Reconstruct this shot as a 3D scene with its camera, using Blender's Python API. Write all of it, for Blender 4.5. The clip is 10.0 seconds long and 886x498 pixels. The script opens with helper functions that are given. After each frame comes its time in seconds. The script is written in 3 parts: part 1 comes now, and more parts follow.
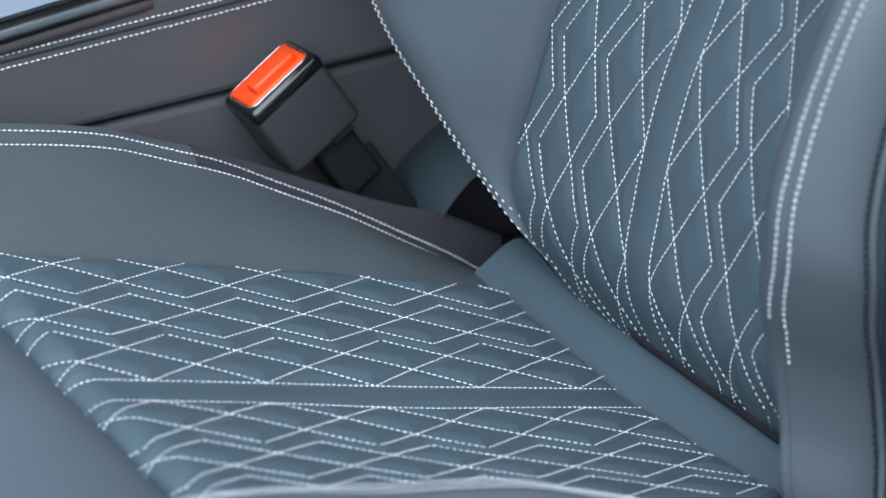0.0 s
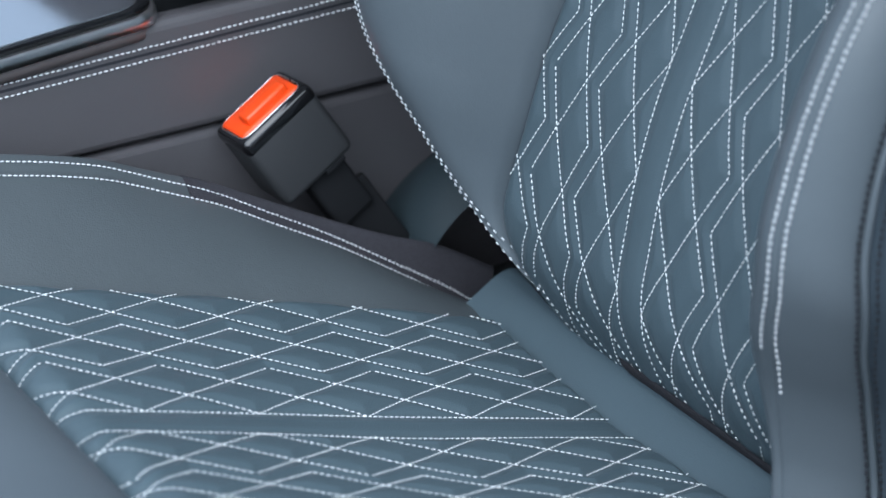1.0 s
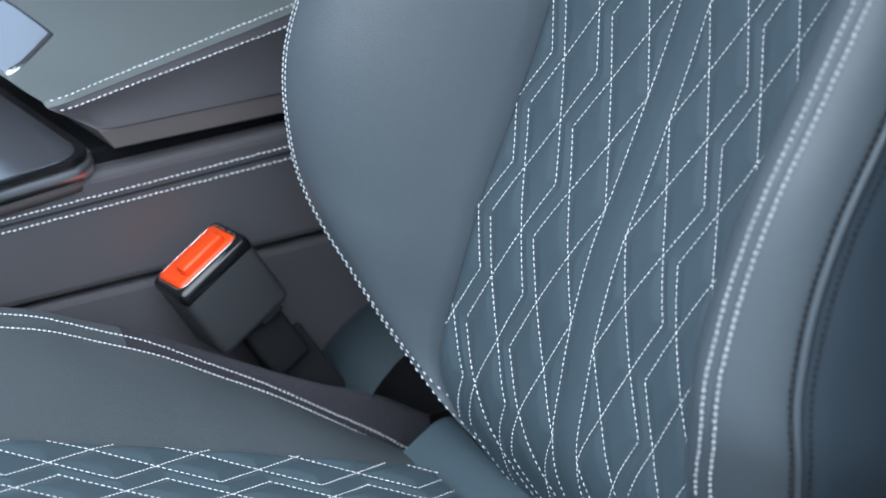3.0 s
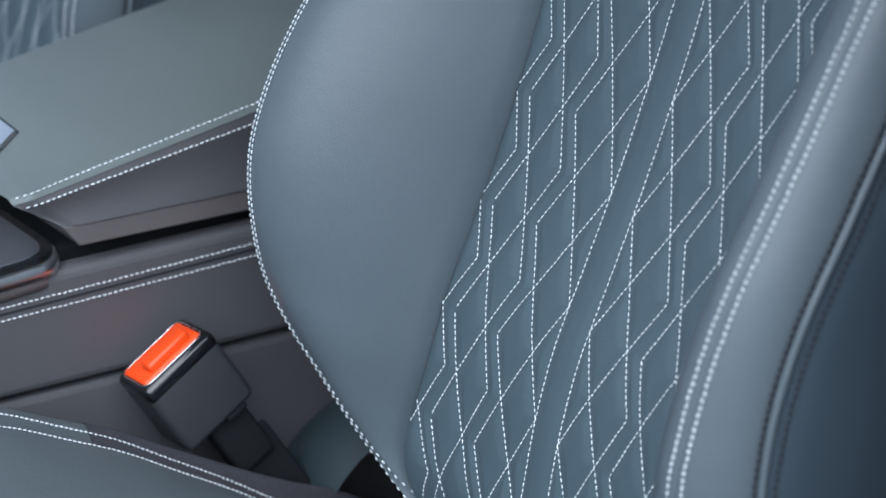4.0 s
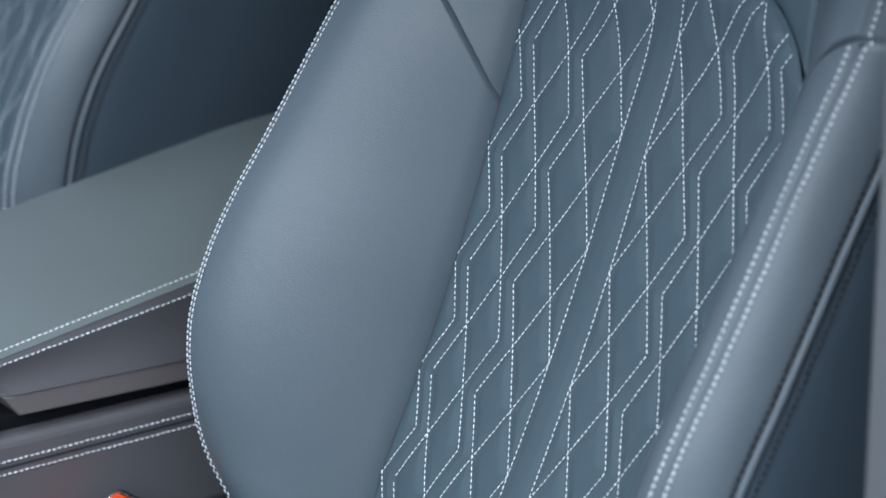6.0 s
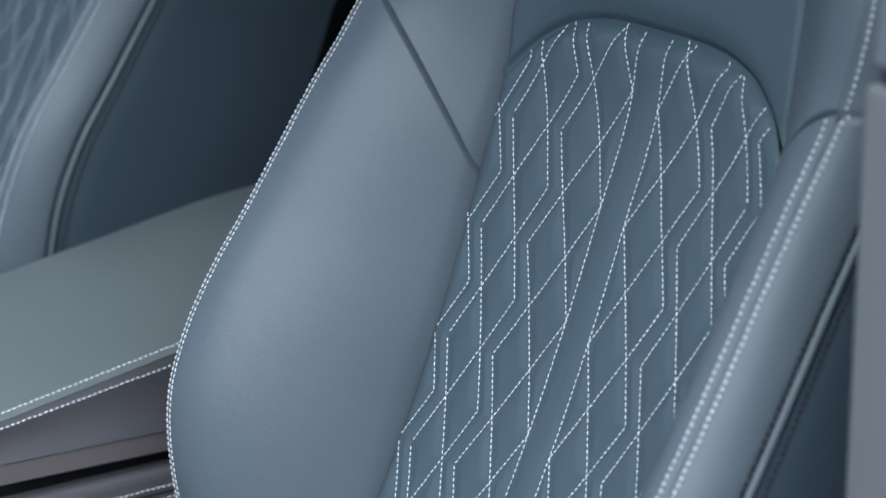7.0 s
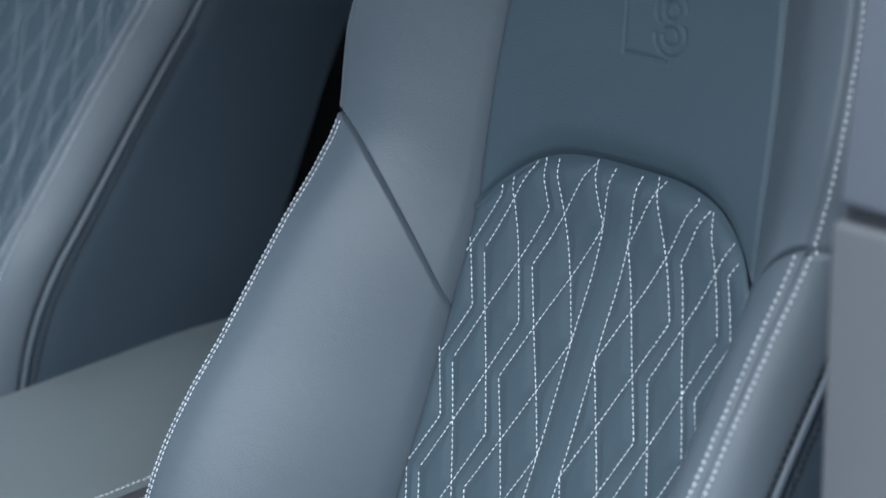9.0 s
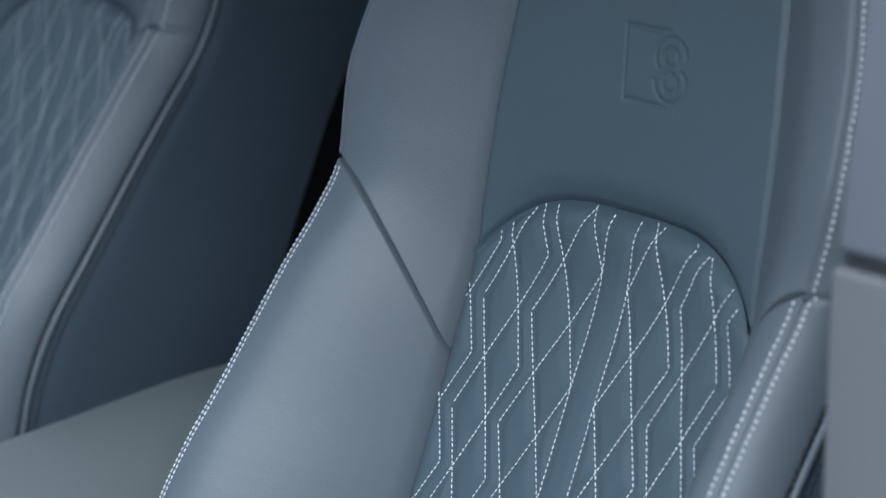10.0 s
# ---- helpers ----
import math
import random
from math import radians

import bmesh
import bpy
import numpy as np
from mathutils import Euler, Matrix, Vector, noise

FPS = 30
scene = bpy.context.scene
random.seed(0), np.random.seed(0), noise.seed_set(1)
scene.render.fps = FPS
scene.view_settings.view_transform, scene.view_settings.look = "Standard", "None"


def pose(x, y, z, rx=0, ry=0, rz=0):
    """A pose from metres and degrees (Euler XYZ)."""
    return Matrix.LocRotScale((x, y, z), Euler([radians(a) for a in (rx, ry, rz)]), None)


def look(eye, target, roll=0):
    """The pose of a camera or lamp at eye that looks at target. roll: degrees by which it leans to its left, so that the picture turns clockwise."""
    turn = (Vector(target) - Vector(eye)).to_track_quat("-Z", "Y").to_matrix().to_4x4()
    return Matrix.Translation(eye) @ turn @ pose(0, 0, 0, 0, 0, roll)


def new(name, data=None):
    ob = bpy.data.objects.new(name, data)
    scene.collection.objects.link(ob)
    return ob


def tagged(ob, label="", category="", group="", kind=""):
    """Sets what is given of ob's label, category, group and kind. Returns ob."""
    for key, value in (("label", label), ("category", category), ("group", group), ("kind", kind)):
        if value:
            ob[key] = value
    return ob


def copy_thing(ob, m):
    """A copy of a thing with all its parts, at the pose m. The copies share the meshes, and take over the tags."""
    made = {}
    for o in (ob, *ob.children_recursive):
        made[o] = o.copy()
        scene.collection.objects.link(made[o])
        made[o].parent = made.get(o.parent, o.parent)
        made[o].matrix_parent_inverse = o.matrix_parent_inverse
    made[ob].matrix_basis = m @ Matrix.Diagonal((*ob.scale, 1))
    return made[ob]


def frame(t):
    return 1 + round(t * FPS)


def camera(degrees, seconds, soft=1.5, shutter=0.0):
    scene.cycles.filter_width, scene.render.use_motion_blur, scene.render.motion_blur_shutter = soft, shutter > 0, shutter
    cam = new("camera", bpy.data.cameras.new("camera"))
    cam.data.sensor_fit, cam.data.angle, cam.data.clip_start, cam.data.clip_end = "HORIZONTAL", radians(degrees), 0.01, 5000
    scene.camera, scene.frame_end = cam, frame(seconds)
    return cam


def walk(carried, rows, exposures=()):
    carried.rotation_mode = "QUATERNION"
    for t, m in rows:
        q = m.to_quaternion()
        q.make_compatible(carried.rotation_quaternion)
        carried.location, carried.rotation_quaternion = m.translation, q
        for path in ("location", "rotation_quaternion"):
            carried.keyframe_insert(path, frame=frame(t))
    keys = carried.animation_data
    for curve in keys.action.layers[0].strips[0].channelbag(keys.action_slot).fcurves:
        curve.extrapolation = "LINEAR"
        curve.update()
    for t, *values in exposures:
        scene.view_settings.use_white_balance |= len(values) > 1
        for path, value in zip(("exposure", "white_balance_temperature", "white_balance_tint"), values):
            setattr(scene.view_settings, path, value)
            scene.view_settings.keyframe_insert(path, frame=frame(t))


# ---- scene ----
cam = camera(17.00, 10.0)
EXPOSURE = 0.68
ROWS = [
    (0.0, -1.2507, 0.8521, 1.3466, 63.825, 0.581, -120.600),
    (0.5, -1.2510, 0.8523, 1.3467, 64.028, 0.575, -120.630),
    (1.0, -1.2520, 0.8530, 1.3472, 64.417, 0.563, -120.767),
    (1.5, -1.2542, 0.8544, 1.3481, 65.005, 0.534, -120.995),
    (2.0, -1.2557, 0.8553, 1.3487, 65.692, 0.446, -121.317),
    (2.5, -1.2585, 0.8571, 1.3500, 66.437, 0.364, -121.668),
    (4.0, -1.2667, 0.8625, 1.3535, 69.194, 0.079, -122.669),
    (4.5, -1.2692, 0.8641, 1.3546, 70.039, -0.000, -123.014),
    (5.0, -1.2713, 0.8655, 1.3555, 70.938, -0.060, -123.329),
    (5.5, -1.2726, 0.8663, 1.3561, 71.721, -0.148, -123.597),
    (7.0, -1.2806, 0.8715, 1.3596, 73.844, -0.466, -124.149),
    (7.5, -1.2814, 0.8720, 1.3599, 74.446, -0.513, -124.355),
    (8.0, -1.2822, 0.8725, 1.3603, 75.091, -0.593, -124.545),
    (8.5, -1.2847, 0.8742, 1.3614, 75.718, -0.631, -124.647),
    (9.0, -1.2880, 0.8763, 1.3628, 76.417, -0.694, -124.649),
    (9.5, -1.2881, 0.8764, 1.3628, 76.998, -0.720, -124.650),
    (10.0, -1.2898, 0.8775, 1.3636, 77.293, -0.702, -124.655),
]
walk(cam, [(t, pose(x, y, z, rx, ry, rz)) for t, x, y, z, rx, ry, rz in ROWS],
     [(0.0, EXPOSURE, 5360, 6), (10.0, EXPOSURE, 5360, 6)])
cam.data.dof.use_dof = True
cam.data.dof.focus_distance = 1.73
cam.data.dof.aperture_fstop = 7.5

# ---- light ----
world = bpy.data.worlds.new("overcast_sky")
scene.world = world
world.use_nodes = True
wt = world.node_tree
sky = wt.nodes.new("ShaderNodeTexSky")
sky.sky_type = "NISHITA"
sky.sun_disc = False
sky.dust_density = 5.0
sky.sun_elevation = radians(51)
sky.sun_rotation = radians(-52)
cloud = wt.nodes.new("ShaderNodeMix")
cloud.data_type = "RGBA"
cloud.inputs["Factor"].default_value = 0.55
wt.links.new(sky.outputs[0], cloud.inputs["A"])
cloud.inputs["B"].default_value = (6.0, 6.3, 6.6, 1.0)
wt.links.new(cloud.outputs["Result"], wt.nodes["Background"].inputs[0])
wt.nodes["Background"].inputs[1].default_value = 0.08
sun_data = bpy.data.lights.new("sun", "SUN")
sun_data.energy = 3.0
sun_data.angle = radians(75)
sun_data.color = (1.0, 0.96, 0.9)
sun = new("sun", sun_data)
sun.matrix_world = look((-2.6, 2.1, 4.7), (0, 0, 0.6))


# ---- materials ----
def material(name, colour, rough=0.5, metal=0.0, vary=0.12, vary_scale=9.0, grain=0.0, grain_scale=900.0, bump=0.12,
             wrinkle=0.0, spec=0.5, coat=0.0, speckle=0.0):
    m = bpy.data.materials.new(name)
    m.use_nodes = True
    t = m.node_tree
    b = t.nodes["Principled BSDF"]
    b.inputs["Metallic"].default_value = metal
    b.inputs["Specular IOR Level"].default_value = spec
    b.inputs["Coat Weight"].default_value = coat
    b.inputs["Coat Roughness"].default_value = 0.08
    co = t.nodes.new("ShaderNodeTexCoord")
    big = t.nodes.new("ShaderNodeTexNoise")
    big.inputs["Scale"].default_value = vary_scale
    big.inputs["Detail"].default_value = 6.0
    t.links.new(co.outputs["Object"], big.inputs["Vector"])
    fine = t.nodes.new("ShaderNodeTexNoise")
    fine.inputs["Scale"].default_value = vary_scale * 28
    fine.inputs["Detail"].default_value = 4.0
    t.links.new(co.outputs["Object"], fine.inputs["Vector"])
    add = t.nodes.new("ShaderNodeMath")
    add.operation = "MULTIPLY_ADD"
    t.links.new(fine.outputs["Fac"], add.inputs[0])
    add.inputs[1].default_value = 0.35
    t.links.new(big.outputs["Fac"], add.inputs[2])
    ramp = t.nodes.new("ShaderNodeMapRange")
    t.links.new(add.outputs[0], ramp.inputs["Value"])
    ramp.inputs["From Min"].default_value, ramp.inputs["From Max"].default_value = 0.4, 0.95
    ramp.inputs["To Min"].default_value, ramp.inputs["To Max"].default_value = 1 - vary, 1 + vary
    mul = t.nodes.new("ShaderNodeVectorMath")
    mul.operation = "SCALE"
    mul.inputs[0].default_value = colour
    t.links.new(ramp.outputs[0], mul.inputs["Scale"])
    last = mul.outputs[0]
    if speckle:
        dots = t.nodes.new("ShaderNodeTexNoise")
        dots.inputs["Scale"].default_value = 1400.0
        t.links.new(co.outputs["Object"], dots.inputs["Vector"])
        dr = t.nodes.new("ShaderNodeMapRange")
        dr.inputs["From Min"].default_value, dr.inputs["From Max"].default_value = 0.35, 0.65
        dr.inputs["To Min"].default_value, dr.inputs["To Max"].default_value = 1 - speckle, 1 + speckle
        t.links.new(dots.outputs["Fac"], dr.inputs["Value"])
        m2 = t.nodes.new("ShaderNodeVectorMath")
        m2.operation = "SCALE"
        t.links.new(last, m2.inputs[0])
        t.links.new(dr.outputs[0], m2.inputs["Scale"])
        last = m2.outputs[0]
    t.links.new(last, b.inputs["Base Color"])
    rr = t.nodes.new("ShaderNodeMapRange")
    t.links.new(add.outputs[0], rr.inputs["Value"])
    rr.inputs["From Min"].default_value, rr.inputs["From Max"].default_value = 0.4, 0.95
    rr.inputs["To Min"].default_value, rr.inputs["To Max"].default_value = max(rough - 0.06, 0.02), min(rough + 0.07, 1)
    t.links.new(rr.outputs[0], b.inputs["Roughness"])
    if grain or wrinkle:
        pores = t.nodes.new("ShaderNodeTexVoronoi")
        pores.inputs["Scale"].default_value = grain_scale
        t.links.new(co.outputs["Object"], pores.inputs["Vector"])
        folds = t.nodes.new("ShaderNodeTexNoise")
        folds.inputs["Scale"].default_value = 26.0
        folds.inputs["Detail"].default_value = 3.0
        folds.inputs["Distortion"].default_value = 0.6
        t.links.new(co.outputs["Object"], folds.inputs["Vector"])
        b1 = t.nodes.new("ShaderNodeBump")
        b1.inputs["Strength"].default_value = grain
        b1.inputs["Distance"].default_value = 0.0004
        t.links.new(pores.outputs["Distance"], b1.inputs["Height"])
        b2 = t.nodes.new("ShaderNodeBump")
        b2.inputs["Strength"].default_value = wrinkle
        b2.inputs["Distance"].default_value = 0.004
        t.links.new(folds.outputs["Fac"], b2.inputs["Height"])
        t.links.new(b1.outputs[0], b2.inputs["Normal"])
        t.links.new(b2.outputs[0], b.inputs["Normal"])
    return m


LEATHER = material("seat_leather", (0.073, 0.103, 0.122), 0.43, grain=0.25, wrinkle=0.08, vary=0.07)
LEATHER_SMOOTH = material("bolster_leather", (0.099, 0.1195, 0.137), 0.42, grain=0.16, wrinkle=0.1, vary=0.06)
WEBBING = material("woven_webbing", (0.05, 0.048, 0.055), 0.85, grain=0.8, grain_scale=1100, vary=0.15, spec=0.2, speckle=0.35)
# Backrest sides: light falling off there is put into a darker base colour.
SHADED_FLANK = material("shaded_side_leather", (0.054, 0.074, 0.095), 0.5, grain=0.25, wrinkle=0.06, vary=0.08)
SUEDE = material("suede", (0.052, 0.051, 0.06), 0.92, grain=0.6, vary=0.14, spec=0.15, speckle=0.2)
# Greyer leather for the cushion bolsters, with their shading put into the colour.
CUSHION_SIDE_SHADED = material("shaded_cushion_leather", (0.082, 0.096, 0.105), 0.46, grain=0.3, wrinkle=0.14, vary=0.1)
CONSOLE_LEATHER = material("console_leather", (0.098, 0.095, 0.103), 0.5, grain=0.3, wrinkle=0.06, vary=0.06)
ARM_LEATHER = material("armrest_leather", (0.136, 0.154, 0.153), 0.4, grain=0.3, wrinkle=0.08, vary=0.06)
THREAD = material("thread", (0.86, 0.89, 0.9), 0.7, vary=0.1, spec=0.3)
SEAM_THREAD = material("seam_thread", (0.7, 0.725, 0.75), 0.75, vary=0.12, spec=0.3)
DARK_THREAD = material("dark_thread", (0.03, 0.033, 0.04), 0.7, vary=0.1, spec=0.3)
BLACK_GLOSS = material("gloss_black_plastic", (0.008, 0.008, 0.009), 0.1, vary=0.05, spec=0.6)
BLACK_PLASTIC = material("grained_black_plastic", (0.03, 0.031, 0.033), 0.55, grain=0.5, vary=0.15, grain_scale=1300)
BUCKLE_PLASTIC = material("buckle_plastic", (0.031, 0.033, 0.036), 0.6, grain=0.6, vary=0.15, grain_scale=1600)
GREY_PLASTIC = material("grey_trim_plastic", (0.14, 0.145, 0.15), 0.55, grain=0.4, vary=0.05)
SATIN_TRIM = material("satin_trim", (0.14, 0.125, 0.125), 0.38, vary=0.05)
CHROME = material("chrome", (0.86, 0.87, 0.88), 0.3, metal=1.0, vary=0.03)
ORANGE = material("orange_red_button", (0.85, 0.068, 0.002), 0.36, vary=0.06, spec=0.5)
CARPET = material("carpet", (0.035, 0.042, 0.048), 0.95, grain=1.0, grain_scale=500, vary=0.2, spec=0.1, speckle=0.4)
LINING = material("roof_lining", (0.4, 0.4, 0.4), 0.9, vary=0.05, grain=0.3)
# Paleness chosen to throw light up onto the seat's outer side.
BOUNCE_GROUND = material("bounce_ground", (0.25, 0.25, 0.25), 0.9, vary=0.2, vary_scale=2.0, grain=0.6, grain_scale=80)


# ---- mesh helpers ----
def mesh_of(name, verts, faces, mat, smooth=True):
    me = bpy.data.meshes.new(name)
    me.from_pydata([tuple(v) for v in np.asarray(verts).tolist()], [], faces)
    me.materials.append(mat)
    if smooth:
        me.polygons.foreach_set("use_smooth", [True] * len(me.polygons))
    me.update()
    return me


def part(name, me, parent, label="", kind=""):
    ob = new(name, me)
    ob.parent = parent
    ob.matrix_parent_inverse = parent.matrix_world.inverted() if parent.parent is None else Matrix()
    return tagged(ob, label, kind=kind)


def grid_faces(nu, nv, flip=False):
    i = np.arange(nu - 1)[:, None] * nv + np.arange(nv - 1)[None, :]
    q = np.stack([i, i + nv, i + nv + 1, i + 1], -1).reshape(-1, 4)
    if flip:
        q = q[:, ::-1]
    return q.tolist()


def sheet(name, fn, us, vs, mat, flip=False):
    """A surface patch: fn takes two arrays and gives points of shape (..., 3)."""
    u, v = np.meshgrid(us, vs, indexing="ij")
    return mesh_of(name, fn(u, v).reshape(-1, 3), grid_faces(len(us), len(vs), flip), mat)


def spline(xs, ys):
    """A smooth curve through a small table."""
    xs, ys = np.array(xs, float), np.array(ys, float)
    m = np.gradient(ys, xs)

    def at(x):
        x = np.clip(np.asarray(x, float), xs[0], xs[-1])
        i = np.clip(np.searchsorted(xs, x) - 1, 0, len(xs) - 2)
        w = xs[i + 1] - xs[i]
        t = (x - xs[i]) / w
        return ((2 * t**3 - 3 * t**2 + 1) * ys[i] + (t**3 - 2 * t**2 + t) * w * m[i]
                + (3 * t**2 - 2 * t**3) * ys[i + 1] + (t**3 - t**2) * w * m[i + 1])
    return at


def tuck(d, depth=4.0, width=5.0):
    """How far a panel dives into its seam, at d mm from the seam."""
    return -depth * np.exp(-(np.asarray(d) / width) ** 2)


def stitch_mesh(name, surf, a, b, da, db, length, width, mat, lift=0.0):
    """Short thread stitches on a surface at parameters a, b (mm), along da, db."""
    a, b, da, db = (np.asarray(z, float) for z in (a, b, da, db))
    n = np.hypot(da, db)
    da, db = da / n, db / n
    e = 0.5
    c = surf(a, b)
    tang = surf(a + e * da, b + e * db) - surf(a - e * da, b - e * db)
    side = surf(a - e * db, b + e * da) - surf(a + e * db, b - e * da)
    tang /= np.linalg.norm(tang, axis=-1, keepdims=True) + 1e-12
    up = np.cross(tang, side)
    up /= np.linalg.norm(up, axis=-1, keepdims=True) + 1e-12
    flip = np.where((up @ np.array(surf.out)) < 0, -1.0, 1.0)[:, None]
    up = up * flip
    side = np.cross(up, tang)
    L, w = length / 2000, width / 2000
    jit = np.random.RandomState(len(a)).normal(0, 1, (len(a), 2))
    tang = tang + side * 0.05 * jit[:, :1]
    c = c + up * (lift / 1000 + w * 0.25) + side * w * 0.15 * jit[:, 1:]
    rings = []
    for t, k in ((-0.78, 0.75), (0.0, 1.0), (0.78, 0.75)):
        for x, y in ((1, 0), (0.5, 0.85), (-0.5, 0.85), (-1, 0), (0, -0.8)):
            rings.append(c + tang * L * t + (side * x + up * y) * w * k)
    rings.append(c - tang * L - up * w * 0.5)
    rings.append(c + tang * L - up * w * 0.5)
    v = np.stack(rings, 1).reshape(-1, 3)
    f = []
    for k in range(5):
        j = (k + 1) % 5
        f += [(k, j, 5 + j, 5 + k), (5 + k, 5 + j, 10 + j, 10 + k), (15, j, k), (16, 10 + k, 10 + j)]
    faces = []
    for i in range(len(a)):
        o = i * 17
        faces += [tuple(o + q for q in p) for p in f]
    return mesh_of(name, v, faces, mat)


def along(pts, step):
    """Even steps along a polyline of (a, b) in mm: positions and directions."""
    pts = np.array(pts, float)
    seg = np.diff(pts, axis=0)
    ln = np.hypot(seg[:, 0], seg[:, 1])
    cum = np.concatenate([[0], np.cumsum(ln)])
    d = np.arange(step / 2, cum[-1], step)
    i = np.clip(np.searchsorted(cum, d) - 1, 0, len(seg) - 1)
    p = pts[i] + seg[i] * ((d - cum[i]) / ln[i])[:, None]
    return p, seg[i]


def rounded_box(name, size, r, mat, segs=3, top=1.0):
    """A bevelled box; top: its taper towards +z."""
    bm = bmesh.new()
    bmesh.ops.create_cube(bm, size=1)
    for v in bm.verts:
        k = top if v.co.z > 0 else 1
        v.co = Vector((v.co.x * size[0] * k, v.co.y * size[1] * k, v.co.z * size[2]))
    bmesh.ops.bevel(bm, geom=bm.edges[:], offset=r, segments=segs, profile=0.5, affect="EDGES")
    me = bpy.data.meshes.new(name)
    bm.to_mesh(me)
    bm.free()
    me.materials.append(mat)
    me.polygons.foreach_set("use_smooth", [len(p.vertices) >= 0 for p in me.polygons])
    return me


def placed(me, m):
    me.transform(m)
    return me


# ---- the seat's surfaces (mm along and across its panels) ----
CREASE, LEAN = np.array([0, 0, 0.55]), radians(18)
BN, BU = np.array([0, math.cos(LEAN), math.sin(LEAN)]), np.array([0, -math.sin(LEAN), math.cos(LEAN)])
BASE, RISE = np.array([0, 0, 0.508]), radians(17.08)
CN, CU = np.array([0, -math.sin(RISE), math.cos(RISE)]), np.array([0, math.cos(RISE), math.sin(RISE)])
EX = np.array([1.0, 0, 0])


def on_back(x, s, h):
    x, s, h = (np.asarray(z, float)[..., None] / 1000 for z in (x, s, h))
    return CREASE + x * EX + s * BU + h * BN


def on_cushion(x, s, h):
    x, s, h = (np.asarray(z, float)[..., None] / 1000 for z in (x, s, h))
    return BASE + x * EX + s * CU + h * CN


H_IN = spline((-60, -40, -20, 0, 20, 40, 75, 110, 150, 200, 250, 310, 380, 450, 470, 545, 600, 680),
              (-110, -75, -42, -20, -4, 5, 11, 15, 16, 11, 6, 2, 0, 0, 4, 17, 26, 38))
H_CREST = spline((-60, -20, 0, 20, 40, 60, 80, 100, 120, 160, 200, 240, 280, 320, 360, 400, 440, 465, 500, 530, 560, 590, 680),
                 (-112, -45, -20, 0, 18, 37, 55, 73, 88, 109, 120, 119, 111, 99, 89, 79, 67, 61, 63, 66, 66, 66, 62))
X_CREST = spline((-60, -20, 0, 20, 40, 60, 80, 100, 120, 160, 200, 320, 400, 465, 530, 560, 590, 620, 680),
                 (104, 112, 125, 145, 162, 174, 184, 195, 204, 210, 213.5, 216.5, 213.5, 212.5, 221, 219, 213, 202, 174))
X_IN = spline((-60, -20, 0, 20, 40, 60, 100, 160, 376, 455, 545, 600, 680), (101.5, 110.5, 122.5, 136.5, 141.5, 139.5, 130.5, 125.5, 126.5, 127.5, 124.5, 118.5, 107.5))


H_OUT = spline((-60, -20, 20, 60, 100, 140, 180, 240, 300, 360, 420, 470, 530, 590, 680),
               (-30, 8, 22, 45, 77, 98.5, 107, 108, 97, 84, 70, 59, 64, 65, 61))
WELT = spline((-60, 60, 100, 140, 180, 300, 470, 680), (51, 50.5, 49, 45, 41, 37.5, 36, 36))


def h_back(x, s):
    """The quilted middle: a little hollow higher up, a little full low down."""
    ax = np.clip(np.abs(x), 0, 125)
    dip = 5.5 * np.exp(-((s - arc_top(ax)) / 9) ** 2) * (1 - (ax / 125) ** 6)
    return H_IN(s) + np.interp(s, (60, 280, 380, 440), (-1.0, 3.0, 4.0, 5.5)) * (np.clip(np.abs(x), 0, 150) / 110) ** 2 - dip


X_IN_OUT = spline((-60, -13, 0, 15, 30, 45, 60, 100, 160, 376, 455, 545, 600, 680),
                  (172, 166, 160, 156, 151, 145.5, 140, 131, 125.5, 126.5, 127.5, 124.5, 118.5, 107.5))
X_OUT = spline((-60, -20, 0, 20, 40, 60, 80, 100, 120, 160, 200, 320, 400, 465, 530, 560, 590, 620, 680),
               (184, 178, 175, 173, 174, 178, 186, 195, 204, 210, 213.5, 216.5, 213.5, 212, 216.5, 213.5, 208, 198, 170))


def x_edge(x, s):
    """Half width of the middle panel, on the side of x."""
    return np.where(np.asarray(x) < 0, X_IN_OUT(s), X_IN(s))


def widen(x, s):
    """The quilting spreads where the backrest swells above the crease."""
    return 1 + 0.05 * np.exp(-((s - 60) / 70) ** 2) * (np.abs(x) / 110) ** 2


def seam_at(s, side):
    return (X_CREST(s), H_CREST(s)) if side > 0 else (X_OUT(s), H_OUT(s))


def bezier(p0, p1, p2, p3, t):
    return tuple((1 - t) ** 3 * a + 3 * t * (1 - t) ** 2 * b + 3 * t * t * (1 - t) * c + t**3 * d
                 for a, b, c, d in zip(p0, p1, p2, p3))


def arc_top(x):
    return 488.5 - 44 * (np.abs(x) / 122) ** 3.6


def v_seam(v):
    v = np.clip(v, 0, 1)
    return 376.5 + 97 * (v + 0.75 * v * (1 - v))


PITCH = 68.4


def zigzags(cols, phases, pitch, lo, hi):
    """Stitch lines of the quilting as segments: three interleaved zigzags in each column."""
    out = []
    for side in (1, -1):
        for (xa, xb) in cols:
            k = math.floor(lo / pitch) - 3
            while k * pitch < hi + 3 * pitch:
                s = phases[side] + k * pitch
                out.append(((side * xa, s), (side * xb, s + 1.5 * pitch)))
                out.append(((side * xa, s), (side * xb, s - 1.5 * pitch)))
                k += 1
    for x in (cols[0][0], -cols[0][0]):
        out.append(((x, lo - 20), (x, hi + 20)))
    return out


